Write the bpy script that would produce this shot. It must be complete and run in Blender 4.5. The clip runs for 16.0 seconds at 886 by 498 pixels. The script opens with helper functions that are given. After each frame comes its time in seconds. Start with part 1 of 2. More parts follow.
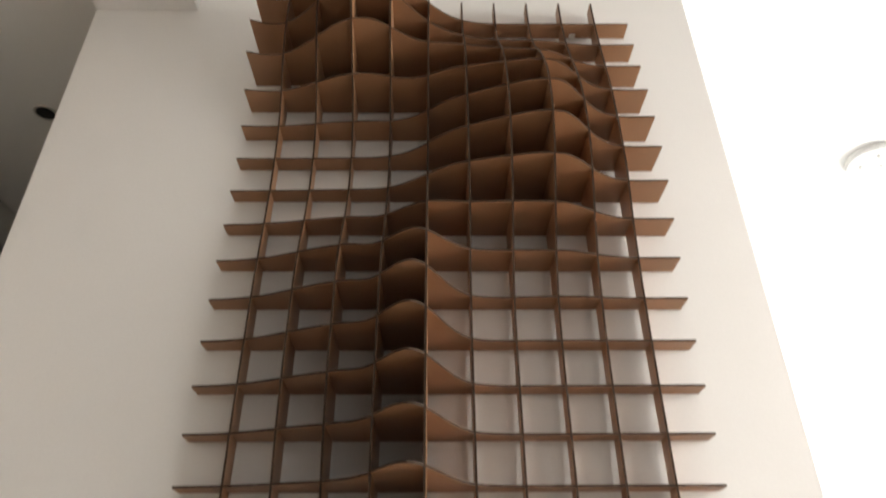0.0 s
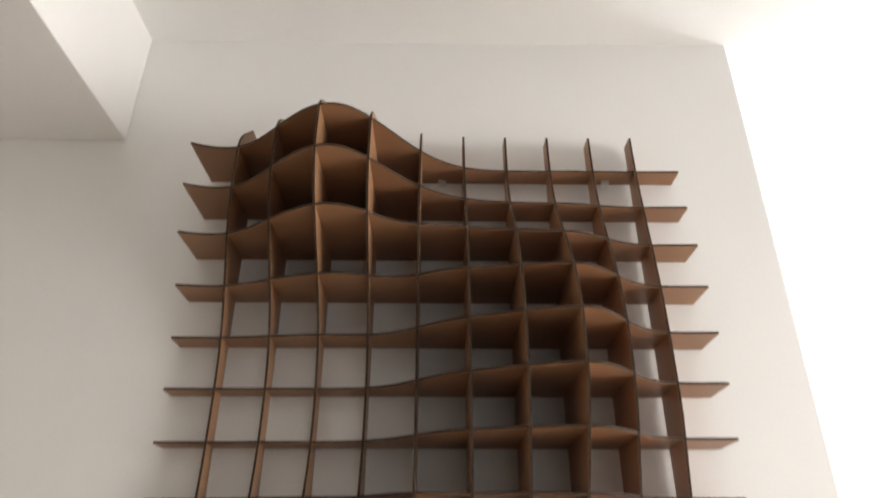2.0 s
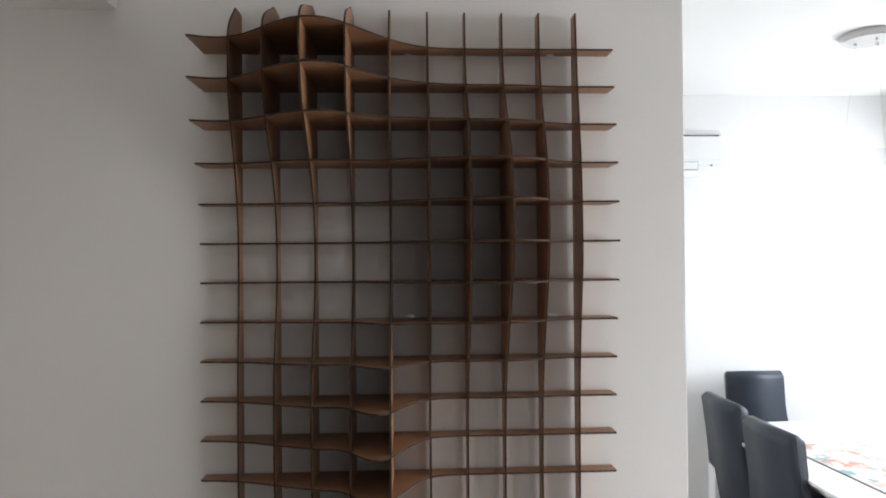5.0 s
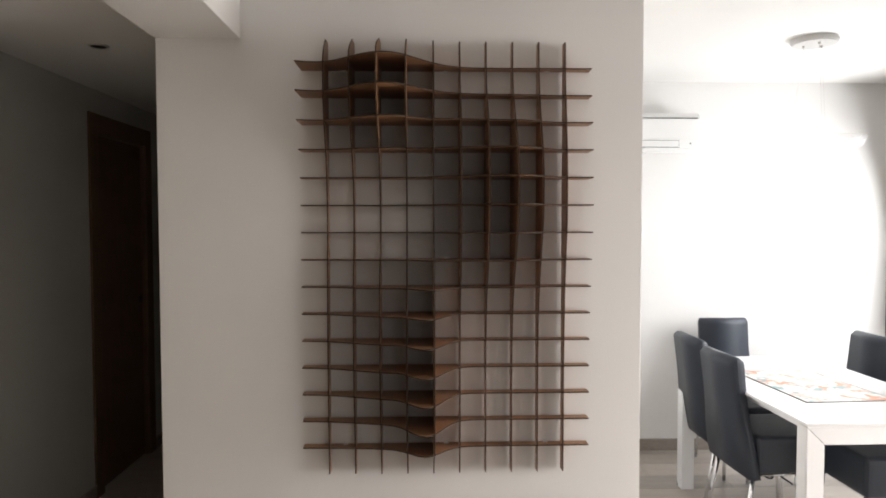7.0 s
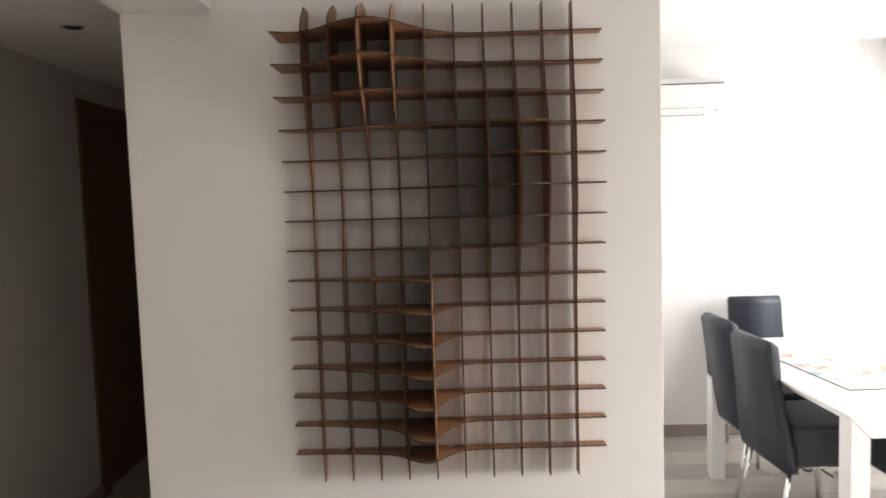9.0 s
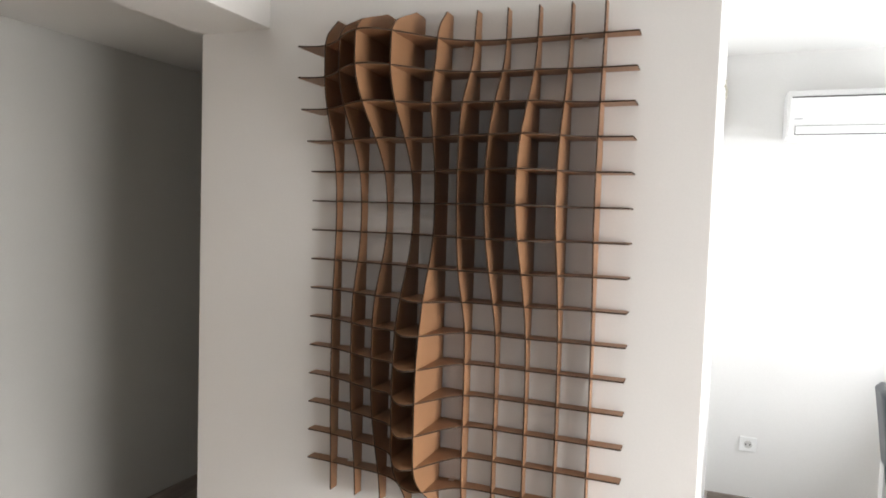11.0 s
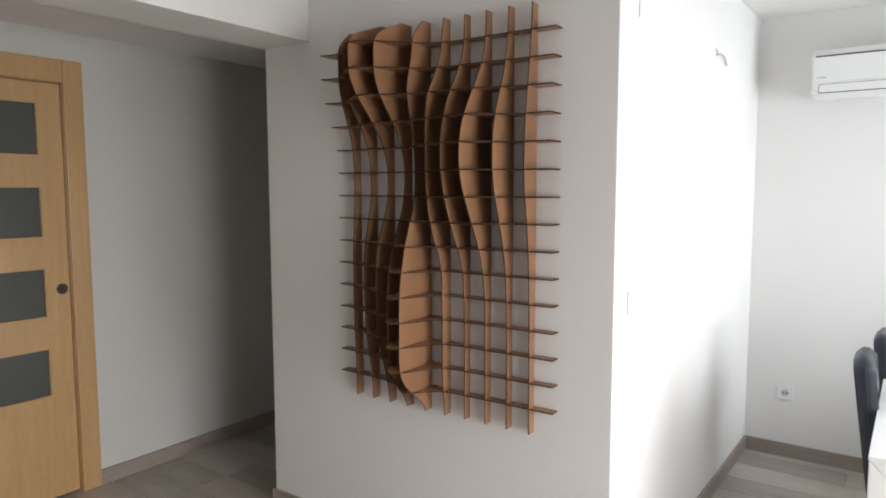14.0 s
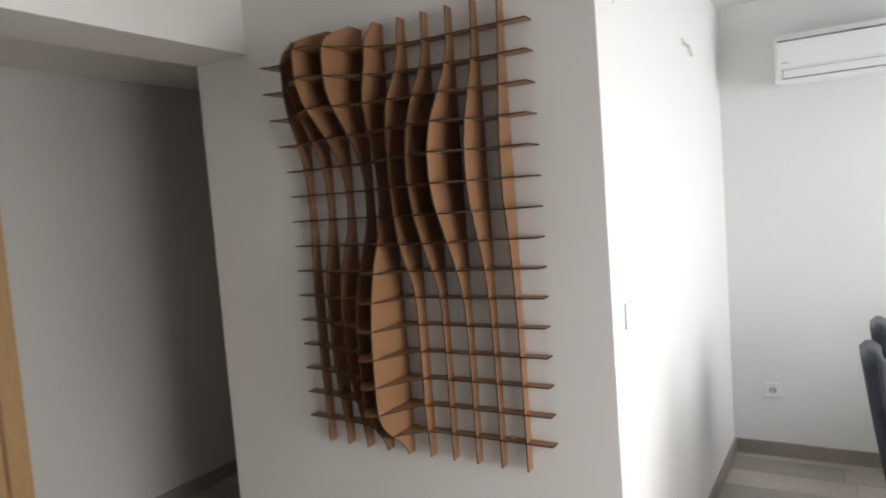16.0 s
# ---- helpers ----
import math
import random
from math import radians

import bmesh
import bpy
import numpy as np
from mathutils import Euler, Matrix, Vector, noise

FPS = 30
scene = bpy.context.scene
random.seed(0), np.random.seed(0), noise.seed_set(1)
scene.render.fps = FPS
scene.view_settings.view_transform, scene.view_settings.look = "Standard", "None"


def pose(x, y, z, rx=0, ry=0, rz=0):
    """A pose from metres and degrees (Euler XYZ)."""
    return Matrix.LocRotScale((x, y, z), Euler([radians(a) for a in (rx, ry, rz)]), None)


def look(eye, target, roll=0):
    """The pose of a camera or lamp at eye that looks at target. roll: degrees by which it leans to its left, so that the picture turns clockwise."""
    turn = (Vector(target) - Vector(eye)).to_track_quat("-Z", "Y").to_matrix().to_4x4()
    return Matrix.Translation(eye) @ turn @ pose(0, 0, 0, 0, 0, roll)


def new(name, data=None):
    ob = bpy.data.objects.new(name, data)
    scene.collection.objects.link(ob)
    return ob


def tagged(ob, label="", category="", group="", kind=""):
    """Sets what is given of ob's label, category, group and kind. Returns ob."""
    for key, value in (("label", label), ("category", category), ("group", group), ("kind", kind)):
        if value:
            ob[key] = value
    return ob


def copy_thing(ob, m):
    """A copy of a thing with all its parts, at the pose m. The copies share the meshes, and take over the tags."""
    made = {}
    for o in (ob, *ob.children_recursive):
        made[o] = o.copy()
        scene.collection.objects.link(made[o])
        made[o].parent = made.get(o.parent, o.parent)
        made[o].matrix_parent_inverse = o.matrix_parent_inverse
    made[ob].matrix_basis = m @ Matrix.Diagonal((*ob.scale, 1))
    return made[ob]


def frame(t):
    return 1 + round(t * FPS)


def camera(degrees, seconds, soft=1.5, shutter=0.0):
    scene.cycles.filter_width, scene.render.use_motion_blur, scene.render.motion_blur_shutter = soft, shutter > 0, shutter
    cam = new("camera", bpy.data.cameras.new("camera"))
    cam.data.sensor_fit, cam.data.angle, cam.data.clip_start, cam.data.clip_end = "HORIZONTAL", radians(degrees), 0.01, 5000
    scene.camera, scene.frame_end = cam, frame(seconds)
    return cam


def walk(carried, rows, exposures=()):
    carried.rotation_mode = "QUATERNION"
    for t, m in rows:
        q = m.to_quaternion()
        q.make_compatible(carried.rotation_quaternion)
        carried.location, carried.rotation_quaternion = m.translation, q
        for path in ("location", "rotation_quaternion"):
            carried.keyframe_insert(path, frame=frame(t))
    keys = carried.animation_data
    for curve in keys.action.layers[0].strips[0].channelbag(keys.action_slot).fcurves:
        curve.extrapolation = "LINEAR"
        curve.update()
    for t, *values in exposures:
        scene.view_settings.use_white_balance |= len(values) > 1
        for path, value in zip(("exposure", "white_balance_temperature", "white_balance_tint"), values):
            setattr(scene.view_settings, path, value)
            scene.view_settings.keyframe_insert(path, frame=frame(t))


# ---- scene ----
cam = camera(67.2, 16.0, soft=1.8, shutter=0.4)
PATH = [
    (0, (0.371, -1.265, 0.589), (0.397, 0.446, 1.624), -0.4),
    (0.5, (0.362, -1.275, 0.65), (0.365, 0.352, 1.814), 0.3),
    (0.7, (0.357, -1.259, 0.688), (0.355, 0.359, 1.863), 0.4),
    (1, (0.366, -1.244, 0.774), (0.365, 0.398, 1.916), 0.4),
    (1.5, (0.357, -1.246, 1.005), (0.391, 0.454, 2.06), 0.3),
    (2, (0.386, -1.202, 1.258), (0.41, 0.578, 2.17), 0.0),
    (2.5, (0.39, -1.2, 1.466), (0.391, 0.612, 2.313), 0.4),
    (3, (0.356, -1.267, 1.61), (0.369, 0.682, 2.058), 0.8),
    (3.5, (0.31, -1.346, 1.686), (0.382, 0.642, 1.893), 2.6),
    (4, (0.369, -1.418, 1.613), (0.397, 0.563, 1.89), 1.9),
    (4.5, (0.366, -1.514, 1.621), (0.423, 0.48, 1.757), -0.5),
    (5, (0.401, -1.623, 1.541), (0.499, 0.374, 1.561), -0.5),
    (7.3, (0.304, -2.326, 1.513), (0.365, -0.328, 1.435), -0.2),
    (7.5, (0.301, -2.327, 1.516), (0.351, -0.328, 1.464), -0.6),
    (8, (0.295, -2.312, 1.516), (0.341, -0.314, 1.443), 0.2),
    (8.5, (0.315, -2.241, 1.523), (0.359, -0.245, 1.403), -0.5),
    (9, (0.403, -2.093, 1.529), (0.394, -0.098, 1.387), -1.8),
    (9.2, (0.481, -1.981, 1.539), (0.345, 0.009, 1.404), -1.2),
    (11.3, (1.222, -1.841, 1.546), (0.385, -0.028, 1.441), 1.0),
    (11.5, (1.306, -1.849, 1.547), (0.41, -0.065, 1.436), 0.1),
    (12, (1.371, -1.876, 1.534), (0.42, -0.122, 1.388), -2.2),
    (12.5, (1.399, -1.955, 1.538), (0.449, -0.201, 1.386), -2.2),
    (13, (1.519, -1.995, 1.535), (0.561, -0.249, 1.354), -1.1),
    (13.5, (1.722, -2.035, 1.518), (0.656, -0.354, 1.328), 1.5),
    (14, (1.868, -2.046, 1.513), (0.711, -0.425, 1.33), -0.1),
    (14.5, (1.899, -2.043, 1.515), (0.724, -0.432, 1.363), -0.6),
    (15, (1.891, -2.063, 1.526), (0.707, -0.457, 1.393), -0.4),
    (15.5, (1.831, -2.031, 1.527), (0.653, -0.421, 1.384), -1.1),
    (16, (1.666, -1.88, 1.521), (0.632, -0.174, 1.375), -4.3),
]
# seconds, stops, kelvin, tint
EXPOSURES = [
    (0.0, -0.06, 6900, 10), (0.5, 0.1, 6900, 10), (1.0, 0.1, 6850, 10), (1.5, 0.06, 6800, 10), (2.5, 0.0, 6600, 10), (3.5, 0.05, 6500, 10), (4.5, -0.28, 6450, 10), (5.0, -0.7, 6250, 10),
    (7.5, -0.64, 6950, 13), (9.2, -0.42, 7000, 13), (11.4, -0.28, 6450, 10), (12.0, -0.84, 6350, 10.5), (13.0, -0.81, 6400, 11), (14.5, -0.97, 6500, 11), (16.0, -1.15, 6550, 10),
]
walk(cam, [(t, look(eye, target, roll)) for t, eye, target, roll in PATH], EXPOSURES)

# ---- light ----
world = bpy.data.worlds.new("world")
scene.world = world
world.use_nodes = True
wn = world.node_tree
sky = wn.nodes.new("ShaderNodeTexSky")
sky.sky_type = "NISHITA"
sky.sun_disc = False
sky.sun_elevation, sky.sun_rotation = radians(38), radians(100)
wn.links.new(sky.outputs[0], wn.nodes["Background"].inputs[0])
wn.nodes["Background"].inputs[1].default_value = 0.12


def window_light(name, x, y, z, wide, high, watts, turn, colour, down, spread):
    """An area lamp that fills a window's opening and shines into the room."""
    data = bpy.data.lights.new(name, "AREA")
    data.shape, data.size, data.size_y = "RECTANGLE", wide, high
    data.energy, data.color, data.spread = watts, colour, radians(spread)
    lamp = new(name, data)
    lamp.matrix_world = pose(x, y, z, 90 - down, 0, turn)
    return lamp


# daylight through the dining window, the balcony door beside the sculpture and the window behind the camera
window_light("dining_window_light", 3.46, 1.2, 1.42, 1.1, 1.15, 90, 90, (0.9, 0.955, 1.0), 14, 180)
window_light("balcony_door_light", 3.46, -1.05, 1.12, 2.0, 1.75, 92, 90, (1.0, 0.985, 0.965), 20, 130)
window_light("rear_window_light", 1.9, -3.46, 1.3, 2.5, 1.4, 5, 0, (1.0, 0.985, 0.965), 20, 150)

# ---- materials ----


def material(name, colour, rough=0.6, metal=0.0, var=0.08, scale=6.0, fine=90.0, bump=0.15, stretch=(1, 1, 1), per_object=0.0, coat=0.0):
    """A procedural surface: base colour varied at two scales, with fine relief."""
    m = bpy.data.materials.new(name)
    m.use_nodes = True
    nt = m.node_tree
    bsdf = nt.nodes["Principled BSDF"]
    bsdf.inputs["Metallic"].default_value = metal
    bsdf.inputs["Coat Weight"].default_value = coat
    coord = nt.nodes.new("ShaderNodeTexCoord")
    mapping = nt.nodes.new("ShaderNodeMapping")
    mapping.inputs["Scale"].default_value = stretch
    nt.links.new(coord.outputs["Object"], mapping.inputs["Vector"])
    big = nt.nodes.new("ShaderNodeTexNoise")
    big.inputs["Scale"].default_value, big.inputs["Detail"].default_value = scale, 5
    small = nt.nodes.new("ShaderNodeTexNoise")
    small.inputs["Scale"].default_value, small.inputs["Detail"].default_value = fine, 4
    for n in (big, small):
        nt.links.new(mapping.outputs[0], n.inputs["Vector"])
    add = nt.nodes.new("ShaderNodeMath")
    add.operation = "ADD"
    nt.links.new(big.outputs[0], add.inputs[0])
    nt.links.new(small.outputs[0], add.inputs[1])
    last = add
    if per_object:
        info = nt.nodes.new("ShaderNodeObjectInfo")
        mul = nt.nodes.new("ShaderNodeMath")
        mul.operation = "MULTIPLY_ADD"
        nt.links.new(info.outputs["Random"], mul.inputs[0])
        mul.inputs[1].default_value = per_object
        nt.links.new(add.outputs[0], mul.inputs[2])
        last = mul
    span = nt.nodes.new("ShaderNodeMapRange")
    span.inputs[1].default_value, span.inputs[2].default_value = 0.6, 1.4 + per_object
    span.inputs[3].default_value, span.inputs[4].default_value = 1 - var, 1 + var
    nt.links.new(last.outputs[0], span.inputs[0])
    mix = nt.nodes.new("ShaderNodeVectorMath")
    mix.operation = "SCALE"
    mix.inputs[0].default_value = colour
    nt.links.new(span.outputs[0], mix.inputs["Scale"])
    nt.links.new(mix.outputs[0], bsdf.inputs["Base Color"])
    gloss = nt.nodes.new("ShaderNodeMapRange")
    gloss.inputs[3].default_value, gloss.inputs[4].default_value = max(rough - 0.08, 0.02), min(rough + 0.08, 1)
    nt.links.new(big.outputs[0], gloss.inputs[0])
    nt.links.new(gloss.outputs[0], bsdf.inputs["Roughness"])
    if bump:
        b = nt.nodes.new("ShaderNodeBump")
        b.inputs["Strength"].default_value, b.inputs["Distance"].default_value = bump, 0.002
        nt.links.new(small.outputs[0], b.inputs["Height"])
        nt.links.new(b.outputs[0], bsdf.inputs["Normal"])
    return m


def glass(name, colour, rough, ior=1.45):
    m = bpy.data.materials.new(name)
    m.use_nodes = True
    b = m.node_tree.nodes["Principled BSDF"]
    b.inputs["Base Color"].default_value = (*colour, 1)
    b.inputs["Roughness"].default_value, b.inputs["Transmission Weight"].default_value = rough, 1
    b.inputs["IOR"].default_value = ior
    return m


PAINT = material("white_wall_paint", (0.78, 0.768, 0.75), 0.75, var=0.025, scale=1.6, fine=160, bump=0.12)
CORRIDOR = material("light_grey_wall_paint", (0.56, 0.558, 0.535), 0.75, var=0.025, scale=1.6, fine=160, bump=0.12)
CEILING = material("white_ceiling_paint", (0.8, 0.79, 0.77), 0.85, var=0.02, scale=1.3, fine=140, bump=0.08)
MDF = material("mdf_face", (0.3, 0.158, 0.082), 0.4, var=0.12, scale=9, fine=420, bump=0.1)
BURNT = material("laser_burnt_edge", (0.048, 0.03, 0.02), 0.6, var=0.3, scale=25, fine=300, bump=0.1)
WALNUT = material("dark_stained_wood", (0.16, 0.09, 0.045), 0.42, var=0.2, scale=5, fine=40, bump=0.06, stretch=(6, 6, 0.5))
BEECH = material("varnished_beech", (0.5, 0.315, 0.145), 0.38, var=0.12, scale=5, fine=40, bump=0.06, stretch=(6, 6, 0.5), coat=0.2)
BURNT.node_tree.nodes["Principled BSDF"].inputs["Specular IOR Level"].default_value = 0.12
MDF.node_tree.nodes["Principled BSDF"].inputs["Specular IOR Level"].default_value = 0.42
GREYWOOD = material("grey_oak_laminate", (0.4, 0.356, 0.316), 0.32, var=0.42, scale=3, fine=26, bump=0.1, stretch=(0.7, 7, 7), per_object=0.7)
SKIRT = material("grey_oak_skirting", (0.29, 0.25, 0.22), 0.45, var=0.22, scale=5, fine=30, bump=0.08, stretch=(1.2, 1.2, 9))
LEATHER = material("black_leatherette", (0.03, 0.036, 0.048), 0.4, var=0.15, scale=8, fine=260, bump=0.35)
LEATHER.node_tree.nodes["Principled BSDF"].inputs["Specular IOR Level"].default_value = 0.3
CHROME = material("chrome", (0.75, 0.75, 0.76), 0.12, 1.0, var=0.03, bump=0)
STEEL = material("brushed_steel", (0.68, 0.66, 0.63), 0.3, 1.0, var=0.1, fine=200, bump=0.05)
WHITE = material("white_plastic", (0.8, 0.8, 0.79), 0.32, var=0.015, bump=0.02)
LACQUER = material("white_lacquer", (0.82, 0.82, 0.82), 0.22, var=0.015, scale=3, bump=0.02, coat=0.3)
DARK = material("dark_slot", (0.02, 0.02, 0.02), 0.7, var=0.1, bump=0)
GREY = material("grey_print", (0.4, 0.4, 0.42), 0.6, var=0.03, bump=0)
FROST = material("frosted_grey_glass", (0.075, 0.08, 0.074), 0.3, var=0.03, scale=4, fine=300, bump=0.02)
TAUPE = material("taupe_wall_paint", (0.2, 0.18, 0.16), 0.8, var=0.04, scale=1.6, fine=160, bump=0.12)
DISH = material("satin_glass", (0.86, 0.87, 0.88), 0.25, var=0.02, bump=0)
DISH.node_tree.nodes["Principled BSDF"].inputs["Alpha"].default_value = 0.16
CLEAR = glass("clear_glass", (0.93, 0.96, 0.98), 0.02)
BRONZE = material("dark_bronze", (0.09, 0.08, 0.07), 0.35, 0.9, var=0.15, bump=0)
WIRE_END = material("beige_wire_sheath", (0.5, 0.46, 0.38), 0.5, var=0.15, bump=0)
PALE = material("pale_grey_sheath", (0.55, 0.54, 0.52), 0.5, var=0.1, bump=0)
WIRE = material("cable_sheath", (0.16, 0.15, 0.14), 0.5, var=0.2, bump=0)


def floral():
    """White vinyl with loose red, orange and teal flowers."""
    m = material("floral_vinyl", (0.8, 0.78, 0.74), 0.4, bump=0.02)
    nt = m.node_tree
    bsdf = nt.nodes["Principled BSDF"]
    coord = nt.nodes.new("ShaderNodeTexCoord")
    last = None
    for seed, scale, colour, cut in ((0.0, 9.0, (0.62, 0.24, 0.13), 0.52), (3.7, 11.0, (0.74, 0.46, 0.4), 0.54), (8.1, 9.0, (0.16, 0.33, 0.36), 0.57), (5.2, 14.0, (0.66, 0.64, 0.6), 0.55), (6.4, 30.0, (0.34, 0.33, 0.28), 0.60)):
        mp = nt.nodes.new("ShaderNodeMapping")
        mp.inputs["Location"].default_value = (seed, seed * 0.7, 0)
        nt.links.new(coord.outputs["Object"], mp.inputs["Vector"])
        n = nt.nodes.new("ShaderNodeTexNoise")
        n.inputs["Scale"].default_value, n.inputs["Detail"].default_value = scale, 3
        nt.links.new(mp.outputs[0], n.inputs["Vector"])
        r = nt.nodes.new("ShaderNodeMapRange")
        r.inputs[1].default_value, r.inputs[2].default_value = cut, cut + 0.05
        nt.links.new(n.outputs[0], r.inputs[0])
        mx = nt.nodes.new("ShaderNodeMix")
        mx.data_type = "RGBA"
        nt.links.new(r.outputs[0], mx.inputs["Factor"])
        mx.inputs["B"].default_value = (*colour, 1)
        if last:
            nt.links.new(last.outputs["Result"], mx.inputs["A"])
        else:
            mx.inputs["A"].default_value = (0.78, 0.76, 0.72, 1)
        last = mx
    nt.links.new(last.outputs["Result"], bsdf.inputs["Base Color"])
    return m


FLORAL = floral()

# ---- mesh helpers ----


def to_mesh(name, bm, materials, smooth=False):
    me = bpy.data.meshes.new(name)
    bmesh.ops.recalc_face_normals(bm, faces=bm.faces)
    bm.to_mesh(me)
    bm.free()
    for m in materials if isinstance(materials, (list, tuple)) else [materials]:
        me.materials.append(m)
    if smooth:
        for p in me.polygons:
            p.use_smooth = True
    return me


def part(name, bm, mats, parent, label="", smooth=False):
    """Links a bmesh as one mesh object under a thing or under a part."""
    ob = new(name, to_mesh(name, bm, mats, smooth))
    ob.parent = parent
    return tagged(ob, label)


def thing(name, label, category, group="", kind="", at=(0, 0, 0), turn=0):
    ob = new(name)
    ob.empty_display_size = 0.1
    ob.matrix_basis = pose(*at, 0, 0, turn)
    return tagged(ob, label, category, group, kind)


def box(lo, hi, bevel=0.0, bm=None, segments=2):
    own = bmesh.new()
    bmesh.ops.create_cube(own, size=1)
    c = [(a + b) / 2 for a, b in zip(lo, hi)]
    s = [b - a for a, b in zip(lo, hi)]
    bmesh.ops.transform(own, verts=own.verts, matrix=Matrix.Translation(c) @ Matrix.Diagonal((*s, 1)))
    if bevel:
        bmesh.ops.bevel(own, geom=own.edges[:], offset=bevel, segments=segments, affect="EDGES", profile=0.6)
    if bm is None:
        return own
    return join(bm, own)


def join(bm, other):
    me = bpy.data.meshes.new("tmp")
    other.to_mesh(me)
    other.free()
    bm.from_mesh(me)
    bpy.data.meshes.remove(me)
    return bm


def rod(a, b, r, sides=12, r2=None, bm=None):
    a, b = Vector(a), Vector(b)
    own = bmesh.new()
    bmesh.ops.create_cone(own, cap_ends=True, segments=sides, radius1=r, radius2=r if r2 is None else r2, depth=(b - a).length)
    m = Matrix.Translation((a + b) / 2) @ (b - a).to_track_quat("Z", "Y").to_matrix().to_4x4()
    bmesh.ops.transform(own, verts=own.verts, matrix=m)
    return own if bm is None else join(bm, own)


def tube(points, r, sides=10):
    """A round tube along a smooth run of points."""
    cu = bpy.data.curves.new("tube", "CURVE")
    cu.dimensions, cu.bevel_depth, cu.bevel_resolution, cu.use_fill_caps = "3D", r, 3, True
    sp = cu.splines.new("BEZIER")
    sp.bezier_points.add(len(points) - 1)
    for bp, p in zip(sp.bezier_points, points):
        bp.co = p
        bp.handle_left_type = bp.handle_right_type = "AUTO"
    ob = bpy.data.objects.new("tube", cu)
    me = bpy.data.meshes.new_from_object(ob)
    bm = bmesh.new()
    bm.from_mesh(me)
    bpy.data.objects.remove(ob)
    bpy.data.curves.remove(cu)
    bpy.data.meshes.remove(me)
    return bm


def solid(name, lo, hi, mat, label="", category="", bevel=0.0, parent=None, kind="structure"):
    ob = new(name, to_mesh(name, box(lo, hi, bevel), mat))
    if parent:
        ob.parent = parent
        return tagged(ob, label)
    return tagged(ob, label, category, kind=kind)


# ---- the place ----
XL, XB0, XB1, XR = -1.478, -0.578, 1.083, 3.42
YB, YF, YC = 2.04, -3.4, 3.2
ZC, ZH, ZBEAM = 2.43, 2.25, 2.135
ZF = 0.0

SLANT = 0.011  # the block's window side runs slightly off square


def beside(y):
    """The x of the block's side wall at y."""
    return XB1 + SLANT * y


def slanted(lo_x, hi_x, y0, y1, z0, z1, bevel=0.003):
    """A box whose faces follow the block's side wall; lo_x and hi_x are offsets from it, lo_x None for the square far side."""
    bm = box((0, y0, z0), (1, y1, z1))
    for v in bm.verts:
        v.co.x = beside(v.co.y) + hi_x if v.co.x > 0.5 else (XB0 if lo_x is None else beside(v.co.y) + lo_x)
    bmesh.ops.bevel(bm, geom=bm.edges[:], offset=bevel, segments=2, affect="EDGES", profile=0.6)
    return bm


tagged(new("wall_block", to_mesh("wall_block", slanted(None, 0, 0, YC + 0.2, -0.05, ZC + 0.02), PAINT)), "white painted plaster wall block carrying the sculpture", "wall", kind="structure")
solid("wall_back", (XB1 - 0.01, YB, -0.05), (XR + 0.2, YB + 0.15, ZC + 0.02), PAINT, "white painted plaster wall of the dining corner", "wall")
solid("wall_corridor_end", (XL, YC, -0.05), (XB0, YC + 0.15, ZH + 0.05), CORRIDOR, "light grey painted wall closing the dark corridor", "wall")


def pierced_wall(name, lo, hi, axis, holes, label, paint=PAINT):
    """A wall with thickness whose openings go right through; holes are (from, to, bottom, top) along the wall."""
    bm = bmesh.new()
    run = 1 if axis == "x" else 0
    cuts = sorted({lo[run], hi[run], *[h[0] for h in holes], *[h[1] for h in holes]})
    for a, b in zip(cuts, cuts[1:]):
        here = [h for h in holes if h[0] <= a + 1e-6 and h[1] >= b - 1e-6]
        spans = [(lo[2], hi[2])] if not here else [(lo[2], here[0][2]), (here[0][3], hi[2])]
        for z0, z1 in spans:
            if z1 - z0 > 1e-4:
                p, q = list(lo), list(hi)
                p[run], q[run], p[2], q[2] = a, b, z0, z1
                box(p, q, 0, bm)
    bmesh.ops.remove_doubles(bm, verts=bm.verts, dist=1e-5)
    return tagged(new(name, to_mesh(name, bm, paint)), label, "wall", kind="structure")


DOOR = (-1.252, -0.467, -0.05, 2.018)
DOOR2 = (1.455, 2.1, -0.05, 2.018)
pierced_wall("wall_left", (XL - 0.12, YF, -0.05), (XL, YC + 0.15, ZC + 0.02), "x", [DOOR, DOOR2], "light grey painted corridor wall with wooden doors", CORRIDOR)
W1, W2 = (0.62, 1.78, 0.82, 2.04), (-2.07, -0.03, 0.06, 2.16)
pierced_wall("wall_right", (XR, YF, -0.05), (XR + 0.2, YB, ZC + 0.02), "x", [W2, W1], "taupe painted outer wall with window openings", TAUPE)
W3 = (0.6, 3.2, 0.5, 2.16)
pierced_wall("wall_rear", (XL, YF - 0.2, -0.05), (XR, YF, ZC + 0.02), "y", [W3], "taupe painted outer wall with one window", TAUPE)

solid("ceiling", (-0.30, YF, ZC), (XR, YB, ZC + 0.12), CEILING, "white painted flat ceiling", "ceiling")
solid("ceiling_corridor", (XL, YF, ZH), (XB0 + 0.002, YC, ZH + 0.12), CEILING, "lowered white corridor ceiling", "ceiling")
solid("beam", (XB0, YF, ZBEAM), (-0.293, -0.0005, ZC + 0.02), PAINT, "white painted ceiling beam meeting the wall", "beam", 0.003)

# closed dark room behind the beech door
solid("wall_store", (XL - 1.0, -1.4, ZF), (XL - 0.9, -0.2, 2.3), PAINT, "plain wall behind the glazed door", "wall")

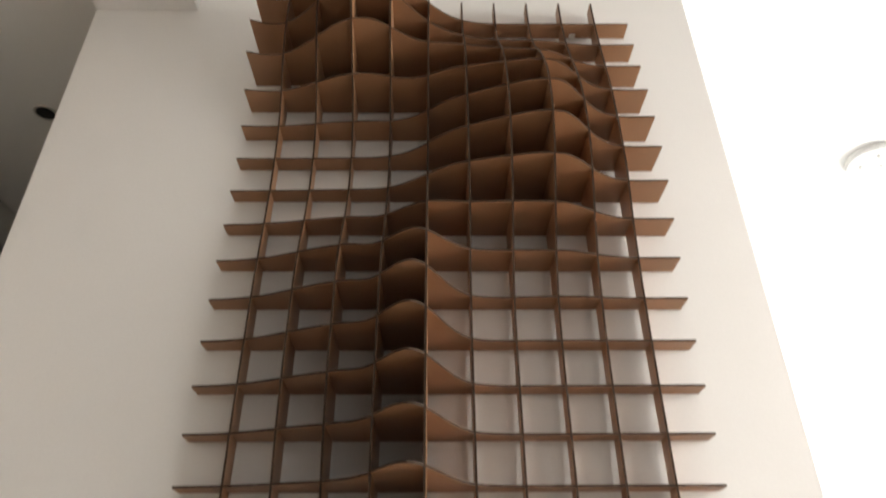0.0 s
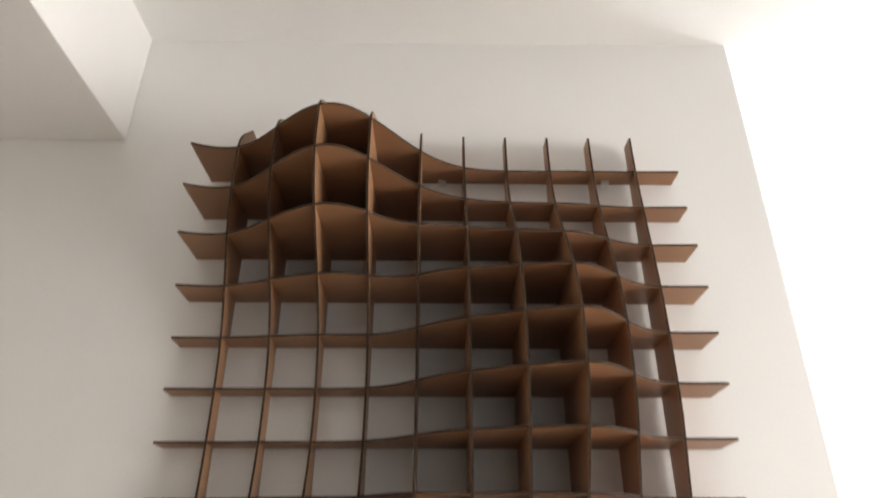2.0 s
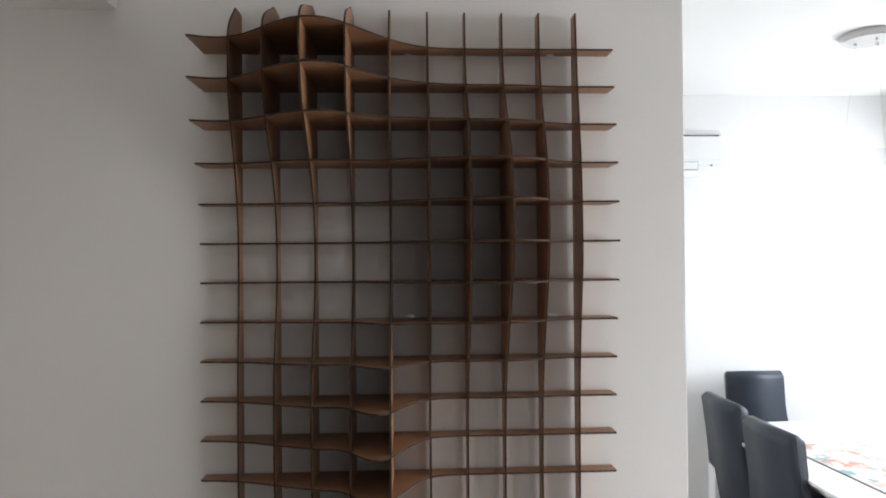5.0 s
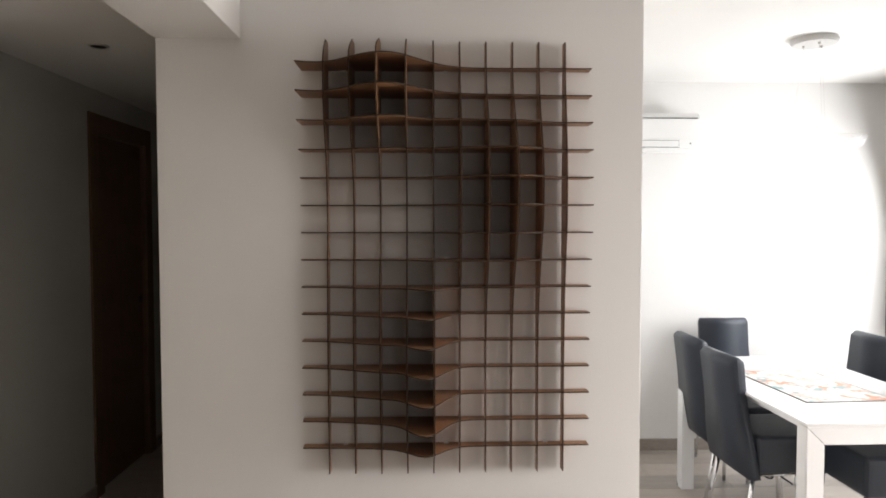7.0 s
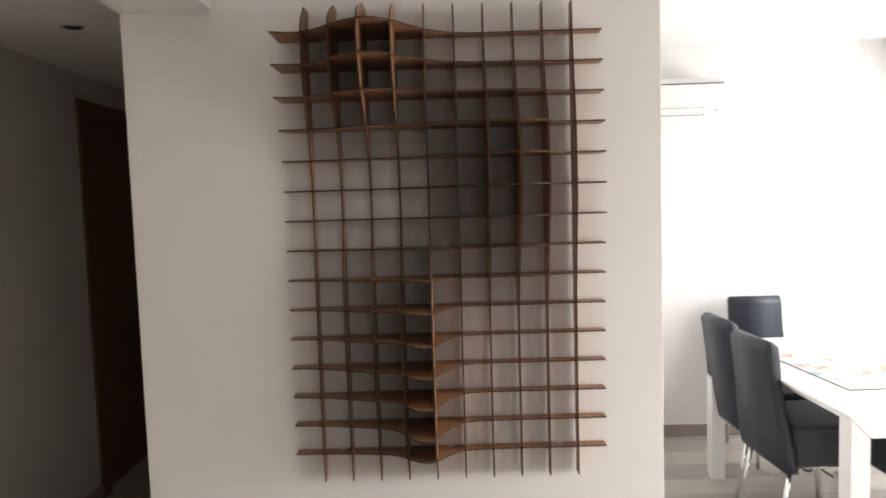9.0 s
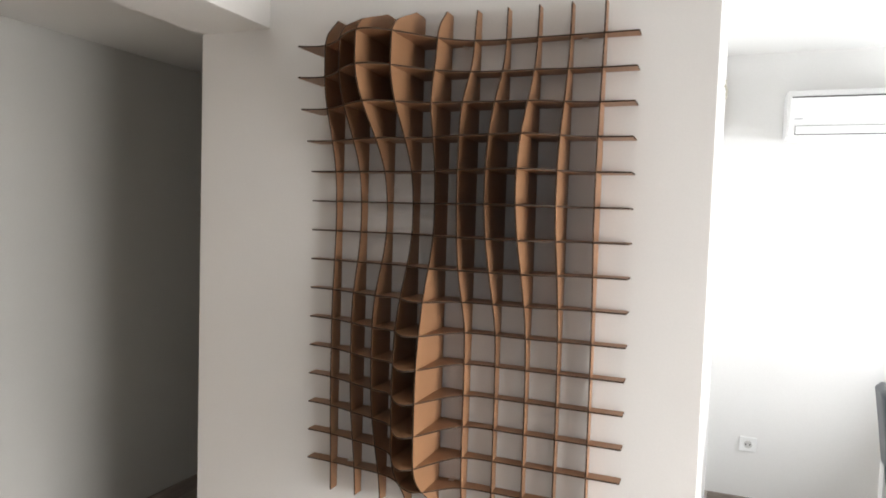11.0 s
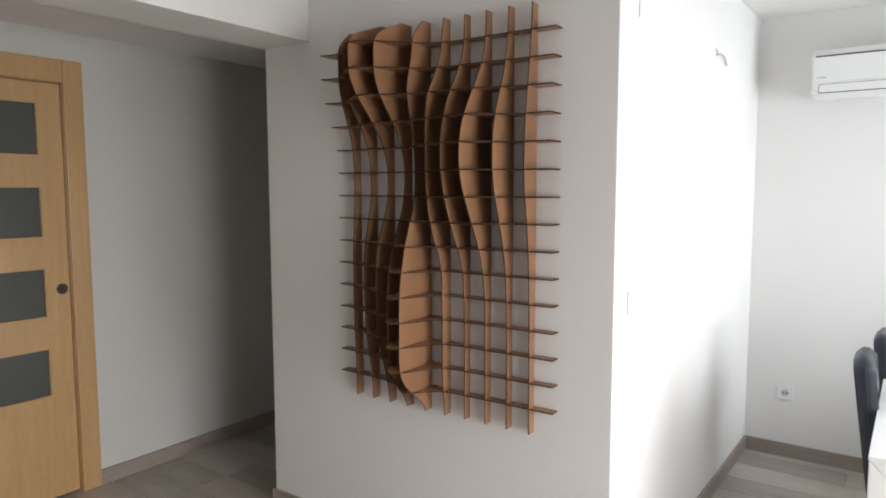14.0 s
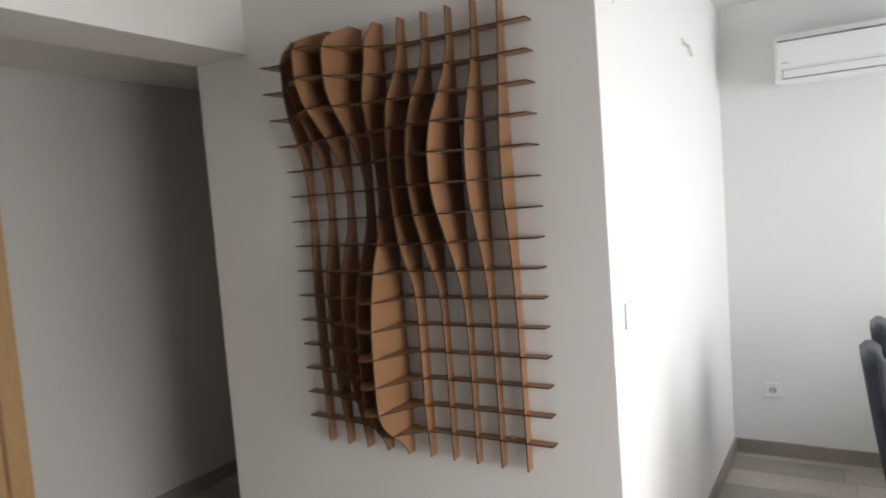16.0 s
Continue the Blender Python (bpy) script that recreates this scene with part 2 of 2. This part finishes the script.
# skirting boards
for lo, hi in (((beside(YB) + 0.0142, YB - 0.014, ZF), (XR, YB, 0.078)),
               ((XL, -0.381, ZF), (XL + 0.014, 1.369, 0.078)), ((XL, 2.186, ZF), (XL + 0.014, YC, 0.078)), ((XL, YF, ZF), (XL + 0.014, -1.338, 0.078)),
               ((XB0 - 0.014, 0, ZF), (XB0, YC, 0.078)), ((XB0 - 0.014, -0.014, ZF), (XB1 + 0.014, 0, 0.078))):
    solid("baseboard", lo, hi, SKIRT, "grey oak skirting board along the wall", "baseboard", 0.003)
tagged(new("baseboard", to_mesh("baseboard", slanted(0, 0.014, 0.0, YB - 0.001, ZF, 0.078), SKIRT)), "grey oak skirting board along the wall", "baseboard", kind="structure")


def glazed_opening(name, fixed, span, axis):
    """A white frame with two glass panes set in an outer-wall opening."""
    a, b, z0, z1 = span
    win = thing(name, "white framed window with two clear panes", "window", kind="structure")
    mid = (a + b) / 2

    def piece(nm, p0, p1, z_0, z_1, t0, t1, mat):
        lo, hi = ((t0, p0, z_0), (t1, p1, z_1)) if axis == "x" else ((p0, t0, z_0), (p1, t1, z_1))
        return part(nm, box(lo, hi, 0.004 if mat is WHITE else 0), mat, win)

    d0, d1 = fixed + 0.10, fixed + 0.16
    piece("window_frame", a + 0.002, a + 0.06, z0 + 0.002, z1 - 0.002, d0, d1, WHITE)
    piece("window_frame", b - 0.06, b - 0.002, z0 + 0.002, z1 - 0.002, d0, d1, WHITE)
    piece("window_frame", mid - 0.04, mid + 0.04, z0 + 0.062, z1 - 0.062, d0, d1, WHITE)
    piece("window_frame", a + 0.062, b - 0.062, z0 + 0.002, z0 + 0.06, d0, d1, WHITE)
    piece("window_frame", a + 0.062, b - 0.062, z1 - 0.06, z1 - 0.002, d0, d1, WHITE)
    for p0, p1 in ((a + 0.06, mid - 0.04), (mid + 0.04, b - 0.06)):
        g = piece("pane", p0, p1, z0 + 0.06, z1 - 0.06, d0 + 0.025, d0 + 0.031, CLEAR)
        g.visible_shadow = False


glazed_opening("window_1", XR, W1, "x")
glazed_opening("window_2", XR, W2, "x")
glazed_opening("window_3", YF - 0.2, W3, "y")
solid("ground", (-60, -60, -0.4), (60, 60, -0.3), material("pale_paving", (0.3, 0.29, 0.27), 0.9, var=0.2, scale=0.5, fine=20), "pale paved ground outside", "ground")

# ---- the sculpture ----
PX, PZ, Z_LOW = 0.089, 0.0917, 0.7476
THICK = 0.0042
BASE = 4.26
# height, column, row, reach to the left, right, up, down, steepness up, down
BUMPS = [
    (22.3, 2.25, 0.67, 1.41, 1.19, 1.27, 1.84, 5.0, 2.4),
    (10.7, -1.76, 0.09, 1.70, 1.01, 0.75, 2.33, 2.5, 2.9),
    (14.2, 7.14, 4.52, 1.29, 0.78, 2.07, 2.10, 2.5, 2.0),
    (4.9, 10.08, 5.55, 1.87, 1.70, 3.69, 1.29, 3.2, 1.2),
    (18.6, 3.69, 11.92, 0.66, 0.59, 4.00, 1.99, 4.4, 4.5),
    (7.6, 2.11, 9.36, 1.15, 0.50, 1.91, 3.28, 3.0, 3.4),
    (8.3, 4.80, 3.21, 0.80, 1.25, 1.70, 4.40, 3.3, 6.5),
]


def relief(u, v):
    """How far the relief stands out from the wall, in metres, at column u and row v."""
    d = BASE
    for amp, u0, v0, sl, sr, st, sb, nt, nb in BUMPS:
        su = sl if u < u0 else sr
        sv, n = (st, nt) if v < v0 else (sb, nb)
        d += amp * math.exp(-0.5 * ((u - u0) / su) ** 2 - 0.5 * (abs(v - v0) / sv) ** n)
    return d / 100


def strip(outline, across):
    """A flat board: outline is a run of (back point, front point), across its thickness. Faces get slot 0, edges slot 1."""
    bm = bmesh.new()
    half = Vector(across) / 2
    rings = []
    for back, front in outline:
        b, f = Vector(back), Vector(front)
        rings.append([bm.verts.new(p) for p in (b - half, f - half, f + half, b + half)])
    for r, s in zip(rings, rings[1:]):
        for k in range(4):
            face = bm.faces.new((r[k], r[(k + 1) % 4], s[(k + 1) % 4], s[k]))
            face.material_index = 1 if k in (1, 3) else 0
    for r in (rings[0], rings[-1]):
        bm.faces.new(r).material_index = 1
    return bm


sculpture = thing("wall_sculpture", "waffle-grid relief of brown laser-cut boards on the wall", "wall sculpture")
WALL_GAP, RIB_GAP = -0.0015, -0.007
for i in range(10):
    run = []
    for k in range(129):
        v = -0.97 + k / 128 * 15.96
        z = Z_LOW + (14 - v) * PZ
        run.append(((i * PX, RIB_GAP, z), (i * PX, -relief(i, v), z)))
    part("rib", strip(run, (THICK, 0, 0)), [MDF, BURNT], sculpture)
for j in range(15):
    run = []
    for k in range(97):
        u = -1.0 + k / 96 * 11.0
        z = Z_LOW + (14 - j) * PZ
        run.append(((u * PX, WALL_GAP - 0.0006, z), (u * PX, 0.0007 - relief(u, j), z)))
    part("slat", strip(run, (0, 0, THICK)), [MDF, BURNT], sculpture)
for j, side in ((0, -1), (7, 1), (14, 1)):
    for u in (0.6, 4.5, 8.38):
        z = Z_LOW + (14 - j) * PZ + side * THICK / 2
        bm = box((u * PX - 0.008, -0.018, min(z, z + side * 0.002)), (u * PX + 0.008, -0.0005, max(z, z + side * 0.002)))
        box((u * PX - 0.008, -0.003, min(z, z + side * 0.007)), (u * PX + 0.008, -0.0007, max(z, z + side * 0.007)), 0, bm)
        part("bracket", bm, STEEL, sculpture, "small steel angle bracket")

# ---- doors ----


def wooden_door(name, span, glazed, label, wood):
    a, b, _, top = span
    door = thing(name, label, "door", kind="structure")
    x = XL
    for p0, p1 in ((a - 0.085, a + 0.006), (b - 0.006, b + 0.085)):
        part("jamb", box((x, p0, ZF), (x + 0.014, p1, top + 0.1), 0.003), wood, door)
    part("head_casing", box((x, a + 0.0065, top - 0.006), (x + 0.0125, b - 0.0065, top + 0.0995), 0.003), wood, door)
    for nm, lo, hi in (("lining", (x - 0.12, a, ZF), (x - 0.001, a + 0.008, top - 0.009)), ("lining", (x - 0.12, b - 0.008, ZF), (x - 0.001, b, top - 0.009)),
                       ("lining", (x - 0.12, a, top - 0.008), (x - 0.001, b, top))):
        part(nm, box(lo, hi, 0.002), wood, door)
    l0, l1, z1 = a + 0.0095, b - 0.0095, top - 0.012
    t0, t1 = x - 0.057, x - 0.02
    if glazed:
        p0, p1 = l0 + 0.104, l1 - 0.104
        panes = ((0.509, 0.748), (0.897, 1.136), (1.279, 1.523), (1.665, 1.914))
        leaf = bmesh.new()
        box((t0, l0, ZF + 0.008), (t1, p0, z1), 0, leaf)
        box((t0, p1, ZF + 0.008), (t1, l1, z1), 0, leaf)
        edges = [ZF + 0.008, *[z for p in panes for z in p], z1]
        for k in range(0, len(edges), 2):
            box((t0 + 0.0006, p0, edges[k]), (t1 - 0.0006, p1, edges[k + 1]), 0, leaf)
        leaf_ob = part("leaf", leaf, wood, door)
        for z0, z2 in panes:
            part("pane", box((t0 + 0.012, p0 - 0.004, z0 - 0.004), (t1 - 0.014, p1 + 0.004, z2 + 0.004)), FROST, leaf_ob, "frosted grey glass pane")
            bead = bmesh.new()
            for lo, hi in (((t1 - 0.014, p0, z0), (t1 - 0.003, p0 + 0.006, z2)), ((t1 - 0.014, p1 - 0.006, z0), (t1 - 0.003, p1, z2)),
                           ((t1 - 0.014, p0 + 0.006, z0), (t1 - 0.003, p1 - 0.006, z0 + 0.006)), ((t1 - 0.014, p0 + 0.006, z2 - 0.006), (t1 - 0.003, p1 - 0.006, z2))):
                box(lo, hi, 0, bead)
            part("glazing_bead", bead, wood, leaf_ob)
    else:
        leaf_ob = part("leaf", box((t0, l0, ZF + 0.008), (t1, l1, z1), 0.002), wood, door)
    pull = rod((t1, l1 - 0.035, 1.028), (t1 + 0.004, l1 - 0.035, 1.028), 0.026, 28)
    rod((t1 + 0.004, l1 - 0.035, 1.028), (t1 + 0.006, l1 - 0.035, 1.028), 0.019, 28, bm=pull)
    part("flush_pull", pull, BRONZE, leaf_ob, "round dark bronze flush pull")
    part("keyhole", box((t1 + 0.006, l1 - 0.038, 1.018), (t1 + 0.0068, l1 - 0.032, 1.038)), DARK, door)
    return door


wooden_door("door_1", DOOR, True, "closed beech door with four frosted glass panes", BEECH)
wooden_door("door_2", DOOR2, False, "closed dark-stained wooden door in the dim corridor", WALNUT)

# ---- fixtures ----


def downlight(x, y, z):
    lamp = thing("downlight", "round recessed ceiling downlight, switched off", "ceiling light", at=(x, y, z))
    ring = bmesh.new()
    n = 28
    loops = []
    for r, h in ((0.042, 0.0), (0.040, -0.005), (0.033, -0.006), (0.029, 0.0)):
        loops.append([ring.verts.new((r * math.cos(2 * math.pi * k / n), r * math.sin(2 * math.pi * k / n), h - 0.0005)) for k in range(n)])
    for p, q in zip(loops, loops[1:]):
        for k in range(n):
            ring.faces.new((p[k], p[(k + 1) % n], q[(k + 1) % n], q[k]))
    part("trim_ring", ring, STEEL, lamp, "dull steel trim ring", True)
    part("lens", rod((0, 0, -0.0045), (0, 0, -0.001), 0.031, 24), DARK, lamp, "dark unlit lens")


downlight(-1.018, 0.54, ZH)


def air_conditioner(x0, x1, z0, z1, y):
    ac = thing("air_conditioner", "white wall-mounted split air conditioner", "air conditioner")
    deep = 0.215
    bm = bmesh.new()
    prof = [(0.0, z0 + 0.02), (-0.10, z0), (-deep + 0.035, z0 + 0.003), (-deep + 0.012, z0 + 0.012), (-deep, z0 + 0.03), (-deep, z1 - 0.035), (-deep + 0.03, z1 - 0.006), (-0.16, z1), (0.0, z1)]
    ends = [[bm.verts.new((x, y + p, z)) for p, z in prof] for x in (x0, x1)]
    for k in range(len(prof)):
        bm.faces.new((ends[0][k], ends[0][(k + 1) % len(prof)], ends[1][(k + 1) % len(prof)], ends[1][k]))
    bm.faces.new(ends[0])
    bm.faces.new(ends[1])
    bmesh.ops.recalc_face_normals(bm, faces=bm.faces)
    bmesh.ops.bevel(bm, geom=bm.edges[:], offset=0.009, segments=3, affect="EDGES")
    part("body", bm, WHITE, ac)
    part("front_panel", box((x0 + 0.012, y - deep - 0.006, z0 + 0.078), (x1 - 0.012, y - deep - 0.0004, z1 - 0.0445), 0.003), WHITE, ac)
    part("intake_slot", box((x0 + 0.018, y - deep - 0.001, z1 - 0.044), (x1 - 0.02, y - deep + 0.02, z1 - 0.038)), DARK, ac, "narrow dark intake slot")
    part("outlet_slot", box((x0 + 0.036, y - deep - 0.0015, z0 + 0.0245), (x1 - 0.136, y - deep + 0.012, z0 + 0.0685)), DARK, ac, "dark outlet slot round the flap")
    part("louvre_flap", box((x0 + 0.0385, y - deep - 0.006, z0 + 0.0275), (x1 - 0.1385, y - deep - 0.0018, z0 + 0.0665), 0.002), WHITE, ac)
    part("maker_mark", box((x0 + 0.03, y - deep - 0.0068, z0 + 0.098), (x0 + 0.068, y - deep - 0.0062, z0 + 0.103)), GREY, ac)
    part("status_light", rod((x1 - 0.065, y - deep - 0.002, z0 + 0.05), (x1 - 0.065, y - deep + 0.03, z0 + 0.05), 0.005, 12), DARK, ac)


air_conditioner(1.388, 2.06, 1.957, 2.204, YB)


def socket(x, z, y):
    s = thing("power_socket", "white square wall socket with round recess", "power socket")
    part("plate", box((x - 0.042, y - 0.009, z - 0.04), (x + 0.042, y - 0.0003, z + 0.04), 0.004), WHITE, s)
    part("recess", rod((x, y - 0.0093, z), (x, y - 0.0097, z), 0.020, 28), PALE, s, "round pale recess")
    for dx in (-0.0095, 0.0095):
        part("pin_hole", rod((x + dx, y - 0.0098, z), (x + dx, y - 0.0103, z), 0.0042, 10), DARK, s)
    for dz in (-0.017, 0.017):
        part("earth_clip", box((x - 0.003, y - 0.0115, z + dz - 0.003), (x + 0.003, y - 0.0098, z + dz + 0.003)), STEEL, s)


socket(1.308, 0.366, YB)

WX = beside(0.16) + 0.0005
switch = thing("light_switch", "white rocker light switch on the wall", "light switch")
part("plate", box((WX + 0.0003, 0.115, 1.085), (WX + 0.006, 0.195, 1.165), 0.003), WHITE, switch)
part("rocker", box((WX + 0.0063, 0.128, 1.098), (WX + 0.008, 0.182, 1.152), 0.002), WHITE, switch)

WX = beside(1.2)
wires = thing("loose_wires", "short loose grey wire ends sticking out of wall", "cable")
for dy, dz, out, sag in ((-0.075, 0.012, 0.006, 0.003), (-0.075, -0.012, 0.008, -0.003), (0.06, 0.0, 0.006, 0.008), (0.12, -0.03, 0.008, 0.006), (0.09, -0.034, 0.01, 0.004)):
    pts = [(WX - 0.004, 1.175, 2.105), (WX + out, 1.175 + dy * 0.4, 2.105 + sag), (WX + out * 1.2, 1.175 + dy, 2.105 + dz)]
    part("wire", tube(pts, 0.0026), WIRE_END, wires)
WX = beside(0.16)
drop = thing("surface_cable", "thin grey cable running down the wall", "cable")
part("wire", tube([(WX + 0.002, 0.163, ZC - 0.0005), (WX + 0.0022, 0.162, 2.25), (WX + 0.002, 0.163, 2.07)], 0.0013), PALE, drop)
part("wire_hole", rod((beside(1.175) + 0.0003, 1.175, 2.105), (beside(1.175) + 0.0012, 1.175, 2.105), 0.006, 16), PALE, wires)


def pendant(x, y):
    """A round grey canopy with thin cords that carry a satin glass dish."""
    lamp = thing("pendant_lamp", "glass pendant lamp on thin cords under ceiling", "pendant lamp", at=(x, y, 0))
    can = rod((0, 0, ZC - 0.03), (0, 0, ZC - 0.0005), 0.108, 36)
    bmesh.ops.bevel(can, geom=[e for e in can.edges if abs(e.verts[0].co.z - e.verts[1].co.z) < 1e-5], offset=0.006, segments=2, affect="EDGES")
    part("canopy", can, PALE, lamp, "round satin grey canopy")
    for k in range(3):
        c, s = math.cos(k * 2.094 + 0.4), math.sin(k * 2.094 + 0.4)
        part("cord", rod((0.05 * c, 0.05 * s, ZC - 0.03), (0.10 * c, 0.10 * s, 1.93), 0.0008, 6), STEEL, lamp)
    dish = bmesh.new()
    n = 40
    rings = []
    for r, z in ((0.02, 1.885), (0.16, 1.876), (0.215, 1.888), (0.235, 1.93), (0.229, 1.931), (0.21, 1.893), (0.16, 1.882), (0.02, 1.891)):
        rings.append([dish.verts.new((r * math.cos(2 * math.pi * k / n), r * math.sin(2 * math.pi * k / n), z)) for k in range(n)])
    for p, q in zip(rings, rings[1:] + rings[:1]):
        for k in range(n):
            dish.faces.new((p[k], p[(k + 1) % n], q[(k + 1) % n], q[k]))
    part("shade", dish, DISH, lamp, "pale satin glass dish shade", True)
    for k in range(3):
        c, s = math.cos(k * 2.094 + 0.4), math.sin(k * 2.094 + 0.4)
        part("cord_grip", rod((0.05 * c, 0.05 * s, ZC - 0.042), (0.05 * c, 0.05 * s, ZC - 0.03), 0.006, 12), STEEL, lamp)


pendant(2.28, 1.0)

# ---- dining furniture ----
TZ, TW, TL = 0.745, 0.765, 1.28
TABLE = (1.785, 0.17, 0, 0)  # near corner and turn
table = thing("dining_table", "white lacquered dining table with square mitred legs", "table", at=TABLE[:3], turn=TABLE[3])
part("tabletop", box((0.0, 0.0, TZ - 0.014), (TW, TL, TZ), 0.003), LACQUER, table)
for y in (0.002, TL - 0.072):
    # the end frame: two legs and a rail of one section, meeting in mitres
    for x, side in ((0.002, 1), (TW - 0.002, -1)):
        leg = bmesh.new()
        top = TZ - 0.0145
        outline = ((x, ZF + 0.0005), (x + side * 0.07, ZF + 0.0005), (x + side * 0.07, top - 0.07), (x, top))
        near = [leg.verts.new((px, y, pz)) for px, pz in outline]
        back = [leg.verts.new((px, y + 0.07, pz)) for px, pz in outline]
        leg.faces.new(near)
        leg.faces.new(back)
        for k in range(4):
            leg.faces.new((near[k], near[(k + 1) % 4], back[(k + 1) % 4], back[k]))
        bmesh.ops.recalc_face_normals(leg, faces=leg.faces)
        bmesh.ops.bevel(leg, geom=leg.edges[:], offset=0.002, segments=2, affect="EDGES")
        part("leg", leg, LACQUER, table)
    rail = bmesh.new()
    outline = ((0.004, top), (0.0735, top - 0.0695), (TW - 0.0735, top - 0.0695), (TW - 0.004, top))
    near = [rail.verts.new((px, y + 0.0005, pz)) for px, pz in outline]
    back = [rail.verts.new((px, y + 0.0695, pz)) for px, pz in outline]
    rail.faces.new(near)
    rail.faces.new(back)
    for k in range(4):
        rail.faces.new((near[k], near[(k + 1) % 4], back[(k + 1) % 4], back[k]))
    bmesh.ops.recalc_face_normals(rail, faces=rail.faces)
    bmesh.ops.bevel(rail, geom=rail.edges[:], offset=0.0015, segments=1, affect="EDGES")
    part("end_rail", rail, LACQUER, table)
for x in (0.06, TW - 0.08):
    part("side_rail", box((x, 0.0735, TZ - 0.06), (x + 0.02, TL - 0.0735, TZ - 0.0145), 0.002), LACQUER, table)

mat_thing = thing("table_mat", "floral printed table mat with dark border", "table mat", at=(2.142, 0.77, TZ), turn=3)
part("sheet", box((-0.197, -0.297, 0.0004), (0.197, 0.297, 0.0024)), FLORAL, mat_thing)
for hx, hy, w, z in ((0.203, 0.303, 0.006, 0.0032), (0.172, 0.272, 0.0025, 0.0027)):
    z0 = 0.0003 if hx > 0.2 else 0.00241
    for lo, hi in (((-hx, -hy, z0), (-hx + w, hy, z)), ((hx - w, -hy, z0), (hx, hy, z)), ((-hx + w, -hy, z0), (hx - w, -hy + w, z)), ((-hx + w, hy - w, z0), (hx - w, hy, z))):
        part("border", box(lo, hi), WIRE if hx > 0.2 else GREY, mat_thing)


def back_half(s):
    """Half the width of a chair's back at the share s of its height: slim above, flaring to the seat."""
    k = min(max((s - 0.08) / 0.62, 0), 1)
    return 0.194 - 0.046 * k * k * (3 - 2 * k)


def dining_chair():
    """Faces +x, its base at the origin; the back leans away and narrows towards the waist."""
    ch = thing("dining_chair", "black leatherette dining chair with chrome tube legs", "chair", "chairs round the table")
    bm = bmesh.new()
    rows = []
    n = 26
    for k in range(n + 1):
        s = k / n
        z = 0.352 + s * 0.548
        x = -0.16 - 0.075 * s ** 0.8
        w = back_half(s)
        tip = math.sqrt(max(1 - (max(s - 0.955, 0) / 0.048) ** 2, 0.05))
        t = (0.026 + 0.009 * s) * tip
        w -= 0.004 * (1 - tip)
        rows.append([bm.verts.new(p) for p in ((x - t, -w, z), (x - t * 1.15, 0, z), (x - t, w, z), (x, w + 0.004, z), (x + t, w, z), (x + t * 0.8, 0, z), (x + t, -w, z), (x, -w - 0.004, z))])
    for p, q in zip(rows, rows[1:]):
        for k in range(8):
            bm.faces.new((p[k], p[(k + 1) % 8], q[(k + 1) % 8], q[k]))
    bm.faces.new(rows[0])
    bm.faces.new(rows[-1])
    back = part("backrest", bm, LEATHER, ch, smooth=True)
    for sy in (-1, 1):
        seam = [(-0.16 - 0.075 * s ** 0.8, sy * (back_half(s) + 0.003), 0.352 + s * 0.548) for s in (0.02, 0.25, 0.5, 0.75, 0.98)]
        part("piping", tube(seam, 0.003), LEATHER, back)
    part("seat", box((-0.15, -0.19, 0.372), (0.2, 0.19, 0.545), 0.026, segments=3), LEATHER, ch)
    for sy in (-1, 1):
        part("seat_rail", rod((-0.14, sy * 0.16, 0.363), (0.185, sy * 0.16, 0.363), 0.0085, 10), CHROME, ch, "chrome tube rail under the seat", True)
    for sx, sy in ((-1, -1), (-1, 1), (1, -1), (1, 1)):
        foot = (0.185 if sx > 0 else -0.22, sy * 0.17, 0.003)
        head = (0.165 if sx > 0 else -0.15, sy * 0.16, 0.366)
        leg = part("leg", rod(foot, head, 0.0095, 14), CHROME, ch, "chrome tube leg", True)
        part("foot_cap", rod((foot[0], foot[1], 0.0), (foot[0], foot[1], 0.005), 0.0102, 12), GREY, leg)
    knot = tube([(-0.12, -0.15, 0.372), (-0.08, -0.172, 0.352), (-0.04, -0.15, 0.36), (0.0, -0.178, 0.34), (0.03, -0.165, 0.318)], 0.004)
    part("tie_strap", knot, LEATHER, ch, "short black strap hanging under the seat")
    return ch


chair = dining_chair()
chair.matrix_basis = pose(2.012, 1.27, ZF, 0, 0, 0)
for x, y, turn in ((1.97, 0.81, 2), (2.255, 1.68, -90), (2.555, 1.24, 180), (2.34, 0.53, 180)):
    copy_thing(chair, pose(x, y, ZF, 0, 0, turn))

# ---- floor ----
floor = tagged(new("floor", to_mesh("floor", box((XL - 1.0, YF - 0.2, -0.09), (XR + 0.2, YC + 0.2, ZF - 0.008)), DARK)), "grey oak laminate plank floor", "floor", kind="structure")
PW, PL = 0.192, 1.285


def plank_mesh(x0, x1):
    return to_mesh("plank", box((x0 + 0.0008, 0.0008, -0.0078), (x1 - 0.0008, PW - 0.0008, 0.0), 0.0012, segments=1), GREYWOOD)


full = plank_mesh(0, PL)
rng = random.Random(4)
LOW_X = XL - 0.11
y = YF
while y < YC:
    x = LOW_X - rng.uniform(0.1, 0.9)
    high_x = XR if y < YB - 0.02 else XB0
    while x < high_x:
        inside = x > XB0 and x + PL < XB1 and y > 0.0
        if not inside:
            start, end = max(LOW_X - x, 0), min(high_x + 0.1 - x, PL)
            whole = start == 0 and end == PL
            ob = new("plank", full if whole else plank_mesh(start, end))
            ob.location = (x, y, ZF)
            ob.parent = floor
        x += PL
    y += PW
